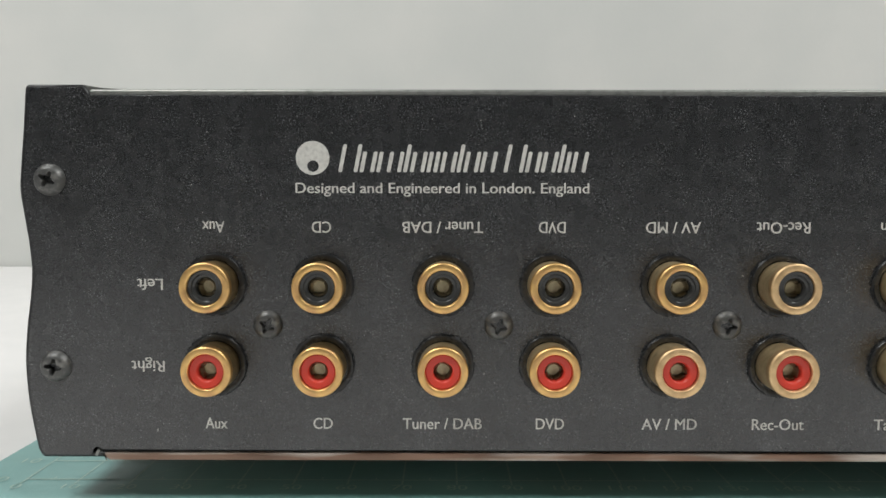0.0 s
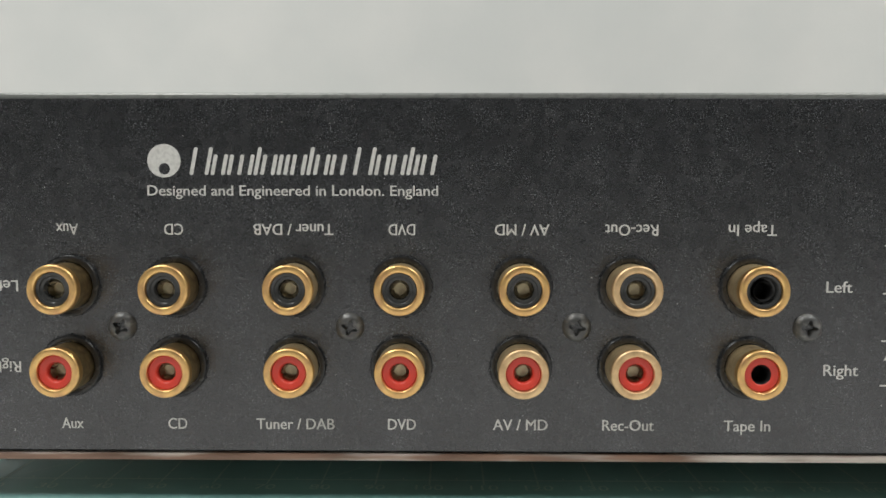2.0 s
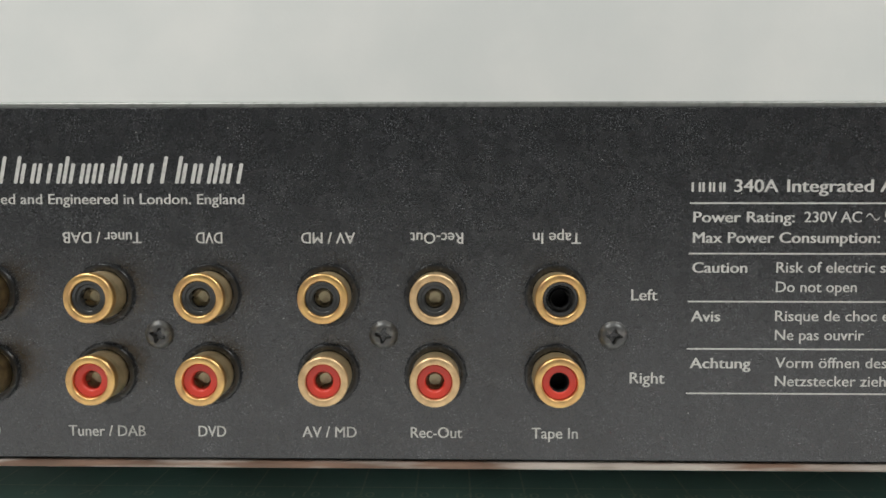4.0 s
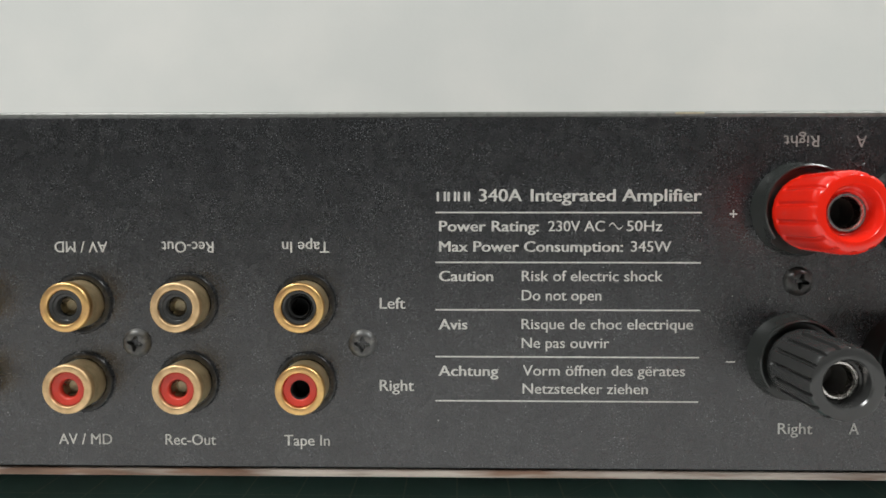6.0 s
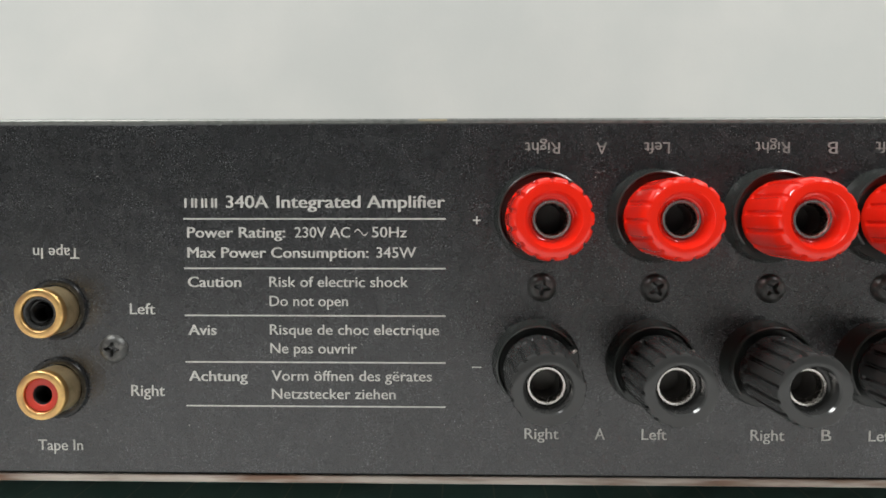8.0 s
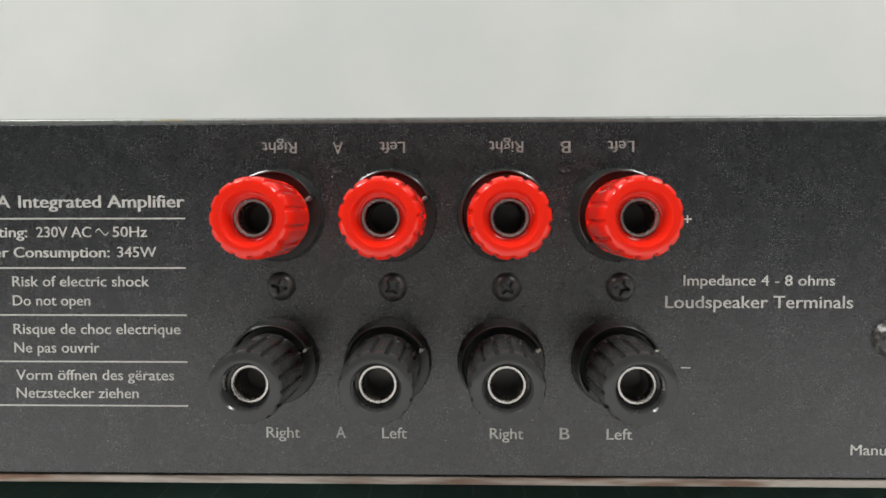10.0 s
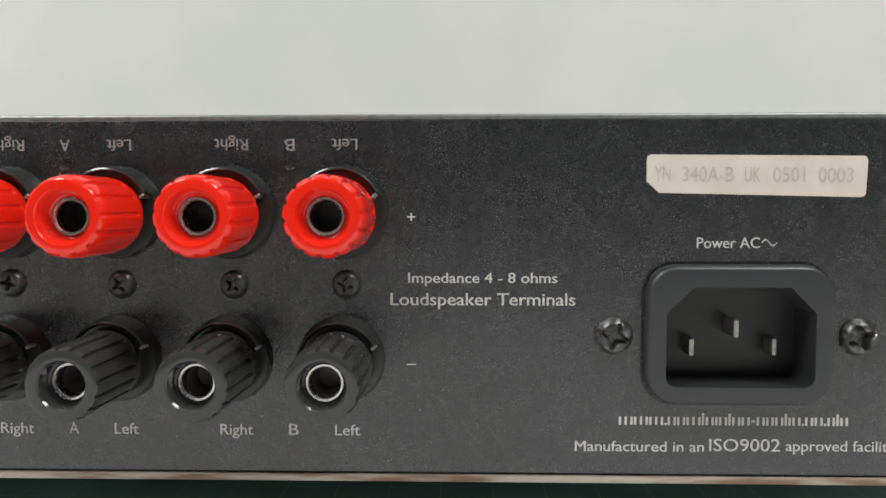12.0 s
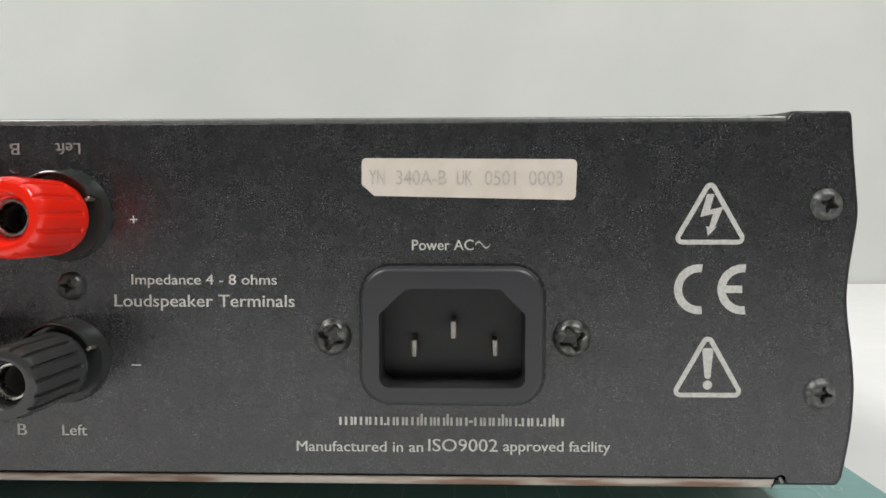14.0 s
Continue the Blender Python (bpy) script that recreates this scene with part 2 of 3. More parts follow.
def write(text, x0, x1, base, cap, parent, turned=False, bold=0.0, mat=None, y=PRINT_Y, name="lettering", slope=0.0, label=""):
    """Print on the panel between x0 and x1 (mm) on the base line, with capitals of that height; turned: upside down."""
    flat_me, a, b, top = letters(text)
    a, b = a - bold, b + bold
    sx, sz = (x1 - x0) / (b - a), cap / top
    bm = bmesh.new()
    for layer, shift in enumerate((0.0, -bold, bold, -bold / 2, bold / 2) if bold else (0.0,)):
        first = len(bm.verts)
        bm.from_mesh(flat_me)
        bm.verts.ensure_lookup_table()
        for v in bm.verts[first:]:
            px, pz = (v.co.x + shift - a) * sx, v.co.y * sz
            px, pz = (x1 - px, base - pz) if turned else (x0 + px, base + pz)
            v.co = Vector((px * MM, (y - 0.004 * layer) * MM, (pz + slope * (px - x0)) * MM))
    me = bpy.data.meshes.new(name)
    bm.to_mesh(me)
    bm.free()
    bpy.data.meshes.remove(flat_me)
    me.materials.clear()
    me.materials.append(mat or INK)
    ob = part(name, me, None, parent, label or "")
    return ob


def bars(rects, parent, mat, y=PRINT_Y, name="printed_bar"):
    """Plain slanted bars: rows of (x0, x1, z0, z1, lean), in mm."""
    for x0, x1, z0, z1, lean in rects:
        h = (z1 - z0) * lean
        r = min((x1 - x0), (z1 - z0)) * 0.35
        part(name, flat([loop_points([(x0, z0), (x0 + h, z1), (x1 + h, z1), (x1, z0)], r, 3)], y), mat, parent)


# ---- the room ----
def setting(name, bm, mat, label, category):
    return tagged(new(name, as_mesh(name, bm, mat)), label, category, kind="structure")


FLOOR_Z = -0.78
setting("wall_north", box(-1.9, 2.3, 0.52, 0.62, FLOOR_Z, 1.75), WALL, "pale grey painted wall behind the table", "wall")
# Added behind the camera, out of view, to keep the panel's reflections dark.
setting("unseen_wall_south", box(-1.9, 2.3, -2.6, -2.5, FLOOR_Z, 1.75), DARK_WALL, "unseen dark wall added behind the camera for the panel's reflections", "wall")
setting("wall_west", box(-2.0, -1.9, -2.6, 0.62, FLOOR_Z, 1.75), WALL, "pale grey painted wall", "wall")
setting("wall_east", box(2.3, 2.4, -2.6, 0.62, FLOOR_Z, 1.75), WALL, "pale grey painted wall", "wall")
setting("ceiling", box(-2.0, 2.4, -2.6, 0.62, 1.75, 1.85), WALL, "plain pale ceiling", "ceiling")
setting("floor", box(-2.0, 2.4, -2.6, 0.62, FLOOR_Z - 0.1, FLOOR_Z), FLOOR, "plain dark grey floor", "floor")

MAT_T = 0.003
table = tagged(new("table"), "white laminate table top against the wall", "table")
part("tabletop", box(-0.75, 1.15, -0.34, 0.518, -MAT_T - 0.028, -MAT_T, 0.002), TABLE, table)
for x in (-0.7, 1.1):
    for y in (-0.28, 0.46):
        part("leg", box(x - 0.025, x + 0.025, y - 0.025, y + 0.025, FLOOR_Z, -MAT_T - 0.028, 0.003), TABLE, table)


# ---- cutting mat ----
def build_mat():
    x0, x1, y0, y1 = -17.8, 436.2, -3.0, 302.0
    ox, oy = -7.0, 11.3
    bm = bmesh.new()
    pts = loop_points([(x0, y0), (x1, y0), (x1, y1), (x0, y1)], 5.0, 6)
    low = [bm.verts.new((p[0] * MM, p[1] * MM, -MAT_T)) for p in pts]
    high = [bm.verts.new((p[0] * MM, p[1] * MM, 0)) for p in pts]
    bm.faces.new(low), bm.faces.new(high)
    for i in range(len(pts)):
        bm.faces.new((low[i - 1], low[i], high[i], high[i - 1]))
    body = tagged(new("cutting_mat", as_mesh("cutting_mat", bm, MAT_GREEN)), "green self-healing cutting mat with pale grid lying on the table", "cutting mat")
    up = 0.08 * MM

    def strip(name, w, h):
        b = bmesh.new()
        b.faces.new([b.verts.new(c) for c in ((-w * MM / 2, -h * MM / 2, 0), (w * MM / 2, -h * MM / 2, 0), (w * MM / 2, h * MM / 2, 0), (-w * MM / 2, h * MM / 2, 0))])
        return as_mesh(name, b, MAT_INK)

    tall, wide, tick, long_tick = strip("grid_line", 0.34, 280), strip("grid_line", 430, 0.36), strip("tick", 0.25, 1.4), strip("tick", 0.34, 2.4)
    for k in range(44):
        part("grid_line", tall, None, body, at=((ox + 10 * k) * MM, (oy + 140) * MM, up))
        part("tick", long_tick, None, body, at=((ox + 10 * k) * MM, (oy - 1.0) * MM, up))
        if k < 43:
            part("tick", tick, None, body, at=((ox + 10 * k + 5) * MM, (oy + 0.6) * MM, up))
    for k in range(29):
        part("grid_line", wide, None, body, at=((ox + 215) * MM, (oy + 10 * k) * MM, up * 1.3))
    guide = strip("guide_line", 0.16, 150)
    for x in (20, 80, 140, 200, 260):
        part("grid_line", guide, None, body, at=pose((ox + x + 53) * MM, (oy + 53) * MM, up * 1.6, 0, 0, -45))

    def number(text, cx, cy, h, squeeze=1.25):
        me, a, b, top = letters(text)
        s = h / top
        for v in me.vertices:
            v.co = Vector((((v.co.x - (a + b) / 2) * s * squeeze + cx) * MM, ((v.co.y - top / 2) * s + cy) * MM, up))
        me.materials.clear()
        me.materials.append(MAT_INK)
        part("numeral", me, None, body)

    for k in range(44):
        number(str(10 * k), ox + 10 * k, oy - 3.5, 2.2)
    for k in range(29):
        number(str(10 * k), ox - 4.4, oy + 10 * k, 2.5)
        number(str(10 * k), ox + 434.4, oy + 10 * k, 2.5)
    return body


build_mat()

# ---- the amplifier: case ----
amplifier = tagged(new("amplifier"), "black steel stereo amplifier with gold sockets on a cutting mat", "amplifier")
TOP, BOTTOM, WIDE, DEEP = 70.9, 8.15, 420.0, 300.0
SIDE = ((2.0, 8.15), (1.0, 13.6), (0.3, 18.5), (0.0, 24.6), (0.45, 30.5), (1.15, 35.5), (1.5, 40.0), (1.2, 44.5), (0.6, 48.8), (0.0, 53.5), (0.25, 57.5), (0.9, 64.3), (1.4, 70.9))


def smooth_side(n=4):
    """The waved side as a fine line from bottom to top (Catmull-Rom)."""
    p = [Vector(c) for c in SIDE]
    p = [2 * p[0] - p[1]] + p + [2 * p[-1] - p[-2]]
    out = []
    for i in range(1, len(p) - 2):
        for k in range(n):
            t = k / n
            a, b, c, d = p[i - 1], p[i], p[i + 1], p[i + 2]
            out.append(0.5 * (2 * b + (c - a) * t + (2 * a - 5 * b + 4 * c - d) * t * t + (3 * b - a - 3 * c + d) * t ** 3))
    return out + [p[-2]]


def panel_outline(inset=0.0):
    left = smooth_side()
    lo = [(q.x + inset, q.y) for q in left]
    lo[0], lo[-1] = (lo[0][0] + 0.5, BOTTOM + inset), (lo[-1][0] + 0.7, TOP - 1.2 * inset)
    lo.insert(1, (left[0].x - 0.12 + inset, BOTTOM + 0.55 + inset))
    lo.insert(len(lo) - 1, (left[-1].x + 0.1 + inset, TOP - 0.5 - inset))
    lo = [q for i, q in enumerate(lo) if i in (0, 1) or i >= len(lo) - 2 or BOTTOM + 1.2 < q[1] < TOP - 1.2]
    step_up = [(10.2, TOP - 1.2 * inset), (10.7, TOP - 0.35 - 1.2 * inset), (11.1, 69.35), (11.7, 69.1)]
    step_low = [(12.5, 9.5), (12.15, 9.85), (11.5, 9.95), (11.0, 9.6), (10.85, 8.95), (10.5, BOTTOM + inset)]
    mirror = lambda pts: [(WIDE - x, z) for x, z in reversed(pts)]  # noqa: E731
    top = lo + step_up
    return top + mirror(top) + mirror(step_low) + step_low


INLET = loop_points([(339.2, 23.6), (366.5, 23.6), (366.5, 43.4), (339.2, 43.4)], 3.0, 4)
panel_bm = slab([panel_outline(0.42), INLET], 0.0, 1.0)
rim = [e for e in panel_bm.edges if len(e.link_faces) == 2 and all(abs(v.co.y) < 1e-7 for v in e.verts) and e.calc_face_angle(0) > 1.0]
bmesh.ops.bevel(panel_bm, geom=rim, offset=0.22 * MM, segments=2, affect="EDGES", profile=0.5, clamp_overlap=True)
part("rear_panel", panel_bm, PANEL, amplifier, "black speckled powder-coated sheet steel with painted glints")


def build_case():
    """The folded case behind the panel, open at the front, with waved sides and a lowered lid."""
    outer = [(q.x - 0.2, q.y) for q in smooth_side() if BOTTOM + 1.2 < q.y < TOP - 1.2]
    (xb, _), (xt, _) = outer[0], outer[-1]
    outer = [(xb + 1.2, BOTTOM), (xb + 0.75, BOTTOM + 0.15), (xb + 0.45, BOTTOM + 0.55)] + outer + [(xt + 0.12, TOP - 0.6), (xt + 0.35, TOP - 0.2), (xt + 0.8, TOP)]
    ridge = [(10.6, TOP), (11.3, 69.9), (11.6, 69.2)]
    left = outer + ridge
    pts = left + [(WIDE - x, z) for x, z in reversed(left)]
    pts = [(x, max(z, BOTTOM)) for x, z in pts]
    bm = bmesh.new()
    front = [bm.verts.new((x * MM, 0.35 * MM, z * MM)) for x, z in pts]
    back = [bm.verts.new((x * MM, DEEP * MM, z * MM)) for x, z in pts]
    for i in range(len(pts)):
        bm.faces.new((front[i - 1], front[i], back[i], back[i - 1]))
    bm.faces.new(back)
    me = as_mesh("case", bm, CASE, 50)
    ob = part("case", me, None, amplifier, "black satin sheet steel case")
    mod = ob.modifiers.new("thickness", "SOLIDIFY")
    mod.thickness, mod.offset = 0.0008, -1
    return ob


build_case()
# The lid is coloured pale to give the bright line of reflected light.
part("lid", box(11.6 * MM, (WIDE - 11.6) * MM, 0.25 * MM, DEEP * MM, 69.1 * MM, 70.2 * MM, 0.5 * MM, 5), LID_EDGE, amplifier, "lid with reflected light put into its pale metal colour", smooth=40)
# Slopes at the lid ends, in the same pale metal as the lid.
RAMP = [(10.7, 70.95), (11.6, 70.75), (13.6, 70.45), (16.5, 70.22), (17.5, 69.9), (11.8, 69.5)]
for pts in (RAMP, [(WIDE - x, z) for x, z in reversed(RAMP)]):
    part("lid_ramp", slab([pts], 0.7, 40.0), LID_EDGE, amplifier, "pale metallic slope at the end of the lid")
part("yellow_stain", box(209.3 * MM, 214.2 * MM, 0.21 * MM, 0.6 * MM, 69.65 * MM, 70.05 * MM, 0.12 * MM, 2), STAIN, amplifier, "yellowish stain on the lid edge")


def build_plate():
    """The bottom plate, a little deeper towards one end, with a rounded lower lip and cut-back ends."""
    ends = [(12.5, 9.05), (WIDE - 12.5, 9.05), (WIDE - 12.7, 8.1), (WIDE - 13.4, 7.55), (13.4, 7.62), (12.7, 8.1)]
    bm = slab([ends], 0.3, 40.0)
    edges = [e for e in bm.edges if all(v.co.y < 1 * MM for v in e.verts)]
    bmesh.ops.bevel(bm, geom=edges, offset=0.32 * MM, segments=3, affect="EDGES", profile=0.5)
    part("bottom_plate", bm, RUST, amplifier, "rust-stained bare steel bottom plate", smooth=45)
    # A near-black strip draws the shadow line under the panel's edge.
    part("gap", box(12.3 * MM, (WIDE - 12.3) * MM, 0.75 * MM, 6 * MM, 9.0 * MM, 9.7 * MM), BLACK_HOLE, amplifier, "near-black strip for the shade over the bottom plate")
    for x, lean in ((11.55, -25), (WIDE - 11.55, 25)):
        part("fold_tab", box(-0.35 * MM, 0.35 * MM, 0.25 * MM, 3 * MM, -0.75 * MM, 0.7 * MM, 0.25 * MM, 3), LID_EDGE, amplifier, "bare metal tab in the corner notch", at=pose(x * MM, 0, 8.9 * MM, 0, -lean, 0), smooth=50)


build_plate()
foot = as_mesh("foot", lathe([(0.1, 0), (14, 0), (15, 0.8), (15, 7.0), (14, 7.65), (0.1, 7.65)], 32), BLACK_PLASTIC, 40)
for x in (45, 375):
    for y in (70, 250):
        part("foot", foot, None, amplifier, at=pose(x * MM, y * MM, 0, -90))


# ---- screws ----
def screw_mesh(name, r, h, mat, depth, arm=0.56, wide=0.15, turn=0.0, n=36):
    """A pan head with a cross recess: a disc of quads raised to a dome and sunk along two arms."""
    bm = bmesh.new()
    grid = []
    for i in range(n + 1):
        row = []
        for j in range(n + 1):
            u, v = 2 * i / n - 1, 2 * j / n - 1
            x, z = u * math.sqrt(1 - v * v / 2), v * math.sqrt(1 - u * u / 2)
            q = math.hypot(x, z)
            lift = h * max(0.0, 1 - max(0.0, (q - 0.5) / 0.5) ** 2.4 * 0.9)
            a, b = x * math.cos(turn) - z * math.sin(turn), x * math.sin(turn) + z * math.cos(turn)
            taper = lambda s, t: max(0.0, min(1.0, (wide * (1.25 - 0.75 * abs(s) / arm) - abs(t)) / 0.08)) * max(0.0, min(1.0, (arm - abs(s)) / 0.16))  # noqa: E731
            core = max(0.0, min(1.0, (1.75 * wide - q) / 0.14))
            sink = max(taper(a, b), taper(b, a), core)
            row.append(bm.verts.new((x * r * MM, -(lift - depth * sink * (1.15 - 0.6 * q)) * MM, z * r * MM)))
        grid.append(row)
    for i in range(n):
        for j in range(n):
            bm.faces.new((grid[i][j], grid[i + 1][j], grid[i + 1][j + 1], grid[i][j + 1]))
    rim = [grid[i][0] for i in range(n)] + [grid[n][j] for j in range(n)] + [grid[i][n] for i in range(n, 0, -1)] + [grid[0][j] for j in range(n, 0, -1)]
    base = [bm.verts.new((v.co.x, 0.0002, v.co.z)) for v in rim]
    for i in range(len(rim)):
        bm.faces.new((rim[i - 1], rim[i], base[i], base[i - 1]))
    return as_mesh(name, bm, mat, 35)


def screws(places, r, h, mat, turns, depth=2.3, label="", arm=0.56, wide=0.15):
    for k, ((x, z), turn) in enumerate(zip(places, turns)):
        part("screw", screw_mesh("screw", r, h, mat, depth, arm, wide, radians(turn)), None, amplifier, label, at=(x * MM, -0.05 * MM, z * MM))


screws([(4.95, 55.2), (5.1, 23.8), (414.9, 55.4), (414.5, 23.8)], 2.65, 1.25, SCREW, (32, 8, 20, 5), label="grey worn cross-head screw", wide=0.17)
screws([(41.05, 30.9), (79.8, 30.85), (118.1, 30.95), (156.9, 30.95)], 2.45, 1.0, SCREW, (28, 18, 10, 5), label="grey worn cross-head screw", wide=0.18)
screws([(230.2, 41.75), (249.2, 41.6), (268.4, 41.6), (287.5, 41.65)], 2.45, 1.2, DARK_SCREW, (10, 55, 40, 15), label="black cross-head screw")
screws([(332.5, 33.1), (373.0, 33.0)], 3.2, 1.7, WORN_SCREW, (20, 65), 2.1, label="worn black cross-head screw", arm=0.74, wide=0.24)


# ---- phono sockets ----
FLANGE = as_mesh("phono_socket", lathe([(5.3, -0.02), (5.3, 0.5), (5.12, 0.8), (4.75, 0.85), (4.3, 0.7), (4.25, 0.3)], 48, closed=False), BLACK_PLASTIC, 35)
SHELL_P = [(4.05, 4.4), (4.11, 4.6), (4.13, 5.5), (4.09, 5.78), (3.98, 5.93), (3.8, 6.0), (3.2, 6.03), (3.0, 5.98), (2.9, 5.85), (2.86, 5.55), (2.85, 3.0)]
SHELL = {True: as_mesh("shell", lathe(SHELL_P, 56, closed=False), GOLD, 60), False: as_mesh("shell", lathe(SHELL_P, 56, closed=False), DULL_GOLD, 60)}
RING_P = [(2.86, 3.0), (2.86, 5.25), (2.7, 5.4), (1.85, 5.38), (1.62, 5.2), (1.52, 4.8), (1.5, 1.0)]
STEP_P = [(2.86, 3.0), (2.86, 5.4), (2.75, 5.5), (2.3, 5.45), (2.15, 5.15), (2.0, 5.15), (1.75, 5.1), (1.6, 4.8), (1.55, 1.0)]
OPEN_P = [(2.86, 3.0), (2.86, 5.4), (2.75, 5.5), (2.4, 5.45), (2.2, 5.0), (2.05, 4.6), (1.75, 4.5), (1.65, 4.2), (1.65, 1.0)]
BARREL = {m: as_mesh("barrel", lathe([(4.0, 0.3), (4.03, 4.6), (3.9, 4.7)], 56, closed=False), BARREL_GOLD if m else PALE_BARREL, 40) for m in (True, False)}
RING = {"red": as_mesh("insulator", lathe(RING_P, 40, closed=False), RED_RING, 40), "black": as_mesh("insulator", lathe(STEP_P, 40, closed=False), CAP_BLACK, 40),
        "open": as_mesh("insulator", lathe(OPEN_P, 40, closed=False), CAP_BLACK, 40)}


def contact_mesh(mat, open_end):
    """The centre contact: a split sleeve at the bottom of the bore."""
    if open_end:
        return as_mesh("contact", lathe([(1.65, 1.3), (1.3, 1.2), (0.9, 1.0), (0.1, 1.0)], 24), mat, 40)
    bm = bmesh.new()
    for k in range(4):
        b = lathe([(1.58, 2.6), (1.5, 4.2), (1.25, 4.35), (1.05, 4.0), (1.0, 2.7)], 24, closed=False)
        keep = [v for v in b.verts if abs(((math.atan2(v.co.z, v.co.x) - (0.4 + k * math.pi / 2) + math.pi) % (2 * math.pi)) - math.pi) < 0.70]
        bmesh.ops.delete(b, geom=[v for v in b.verts if v not in set(keep)], context="VERTS")
        me = bpy.data.meshes.new("leaf")
        b.to_mesh(me)
        b.free()
        bm.from_mesh(me)
        bpy.data.meshes.remove(me)
    bmesh.ops.create_circle(bm, cap_ends=True, radius=1.6 * MM, segments=24, matrix=pose(0, -3.1 * MM, 0, 90))
    return as_mesh("contact", bm, mat, 40)


# The empty bores are lined near-black to paint the shade inside them.
LINING = as_mesh("bore_lining", lathe([(1.62, 5.22), (1.50, 5.0), (1.44, 4.7), (1.42, 1.1)], 32, closed=False), BLACK_HOLE, 40)
CONTACT = {False: contact_mesh(BRASS_IN, False), True: contact_mesh(BLACK_HOLE, True)}
for i, x in enumerate((32.2, 50.25, 70.45, 88.5, 108.7, 126.9, 147.2)):
    last = i == 6
    for z, colour in ((37.75, "black"), (24.15, "red")):
        sock = part("phono_socket", FLANGE, None, amplifier, "gold-plated phono socket with a %s insulator" % colour, at=Matrix.Translation((x * MM, 0, z * MM)) @ pose(0, 0, 0, 0, 23 * i, 0))
        part("shell", SHELL[i not in (5,) and not (i == 4 and colour == "red")], None, sock, "gold-plated shell")
        part("barrel", BARREL[i < 2], None, sock, "dull tarnished gold barrel, darkened by a painted panel reflection" if i < 2 else "pale gold barrel")
        part("insulator", RING["open" if last and colour == "black" else colour], None, sock)
        if last:
            part("bore_lining", LINING, None, sock, "near-black lining for the shade in the empty bore")
        part("contact", CONTACT[last], None, sock, "worn brass contact" if not last else "near-black disc for the shade in the empty bore")


# ---- loudspeaker terminals ----
def cap_mesh(r, back, end, lip, deep, soft, mat, flutes=14):
    """A fluted cap that ends at that depth, with a funnel in its face."""
    per = 9

    def ripple(k, radius, d):
        if radius < r - 0.5 * soft or d > end - 0.05:
            return radius
        groove = (0, 0, 0, 0, 0, 0.03, deep, deep, 0.03)[k % per]
        return radius - groove * (1.0 if d > 6.0 else 0.15)
    prof = [(r * 0.80, 3.9), (back * 0.97, 4.3), (back, 4.8), (back, 5.9), (back - 0.02, 6.2), (r + 0.1, end - 3.2 * soft), (r, end - 1.6 * soft), (r - 0.14 * soft, end - 0.9 * soft),
            (r - 0.38 * soft, end - 0.34 * soft), (r - 0.66 * soft, end - 0.1), (r - 1.0 * soft, end), (lip, end - 0.05), (lip - 0.25, end - 0.35), (3.3, end - 2.6), (3.0, end - 2.8), (2.9, 9.0)]
    return as_mesh("cap", lathe(prof, flutes * per, closed=False, ripple=ripple), mat, 28)


def collar_mesh(k):
    """The moulded collar: a stepped ring with a raised hood over half of it."""
    bm = lathe([(7.9 * k, -0.02), (7.85 * k, 0.5), (7.6 * k, 0.9), (7.45 * k, 4.3), (7.35 * k, 4.6), (7.1 * k, 4.75), (6.95 * k, 4.65), (6.85 * k, 4.3), (6.65 * k, 3.6), (4.5, 3.4)], 64, closed=False)
    for v in bm.verts:
        a = math.atan2(v.co.z, v.co.x)
        if v.co.y < -2.0 * MM and -2.45 < a < 0.45:
            v.co.y = -2.1 * MM
    return as_mesh("loudspeaker_terminal", bm, COLLAR_BLACK, 35)


COLLAR = {"red": collar_mesh(1.0), "black": collar_mesh(0.94)}
def tube_mesh(end):
    return as_mesh("tube", lathe([(2.95, 9.0), (2.95, end - 0.25), (2.8, end), (2.5, end), (2.28, end - 0.25), (2.18, end - 0.7), (2.16, end - 6.0)], 40, closed=False), STEEL, 40)


TUBE = {"red": tube_mesh(15.8), "black": tube_mesh(16.2)}
BORE = {c: as_mesh("bore", lathe([(2.5, 9.6), (1.0, 9.5), (0.5, 8.8), (0.1, 8.7)], 24), m, 40) for c, m in (("red", BORE_DARK), ("black", BORE_METAL))}
SLEEVE = {c: as_mesh("sleeve", lathe([(2.14, 9.6), (2.13, 13.6 if c == "red" else 14.4)], 40, closed=False), m, 40) for c, m in (("red", BORE_DARK), ("black", BORE_METAL))}
TAB = as_mesh("solder_tab", box(-0.45 * MM, 0.45 * MM, -4.6 * MM, -2.0 * MM, -0.22 * MM, 0.22 * MM, 0.08 * MM, 1), PIN_METAL)
SHANK = as_mesh("shank", lathe([(4.6, 1.2), (4.6, 4.4)], 32, closed=False), BLACK_PLASTIC, 40)
CAP = {"red": cap_mesh(6.2, 6.25, 18.3, 4.2, 0.30, 1.15, RED_CAP, 14), "black": cap_mesh(5.65, 5.85, 19.0, 3.75, 0.50, 0.62, CAP_BLACK, 16)}
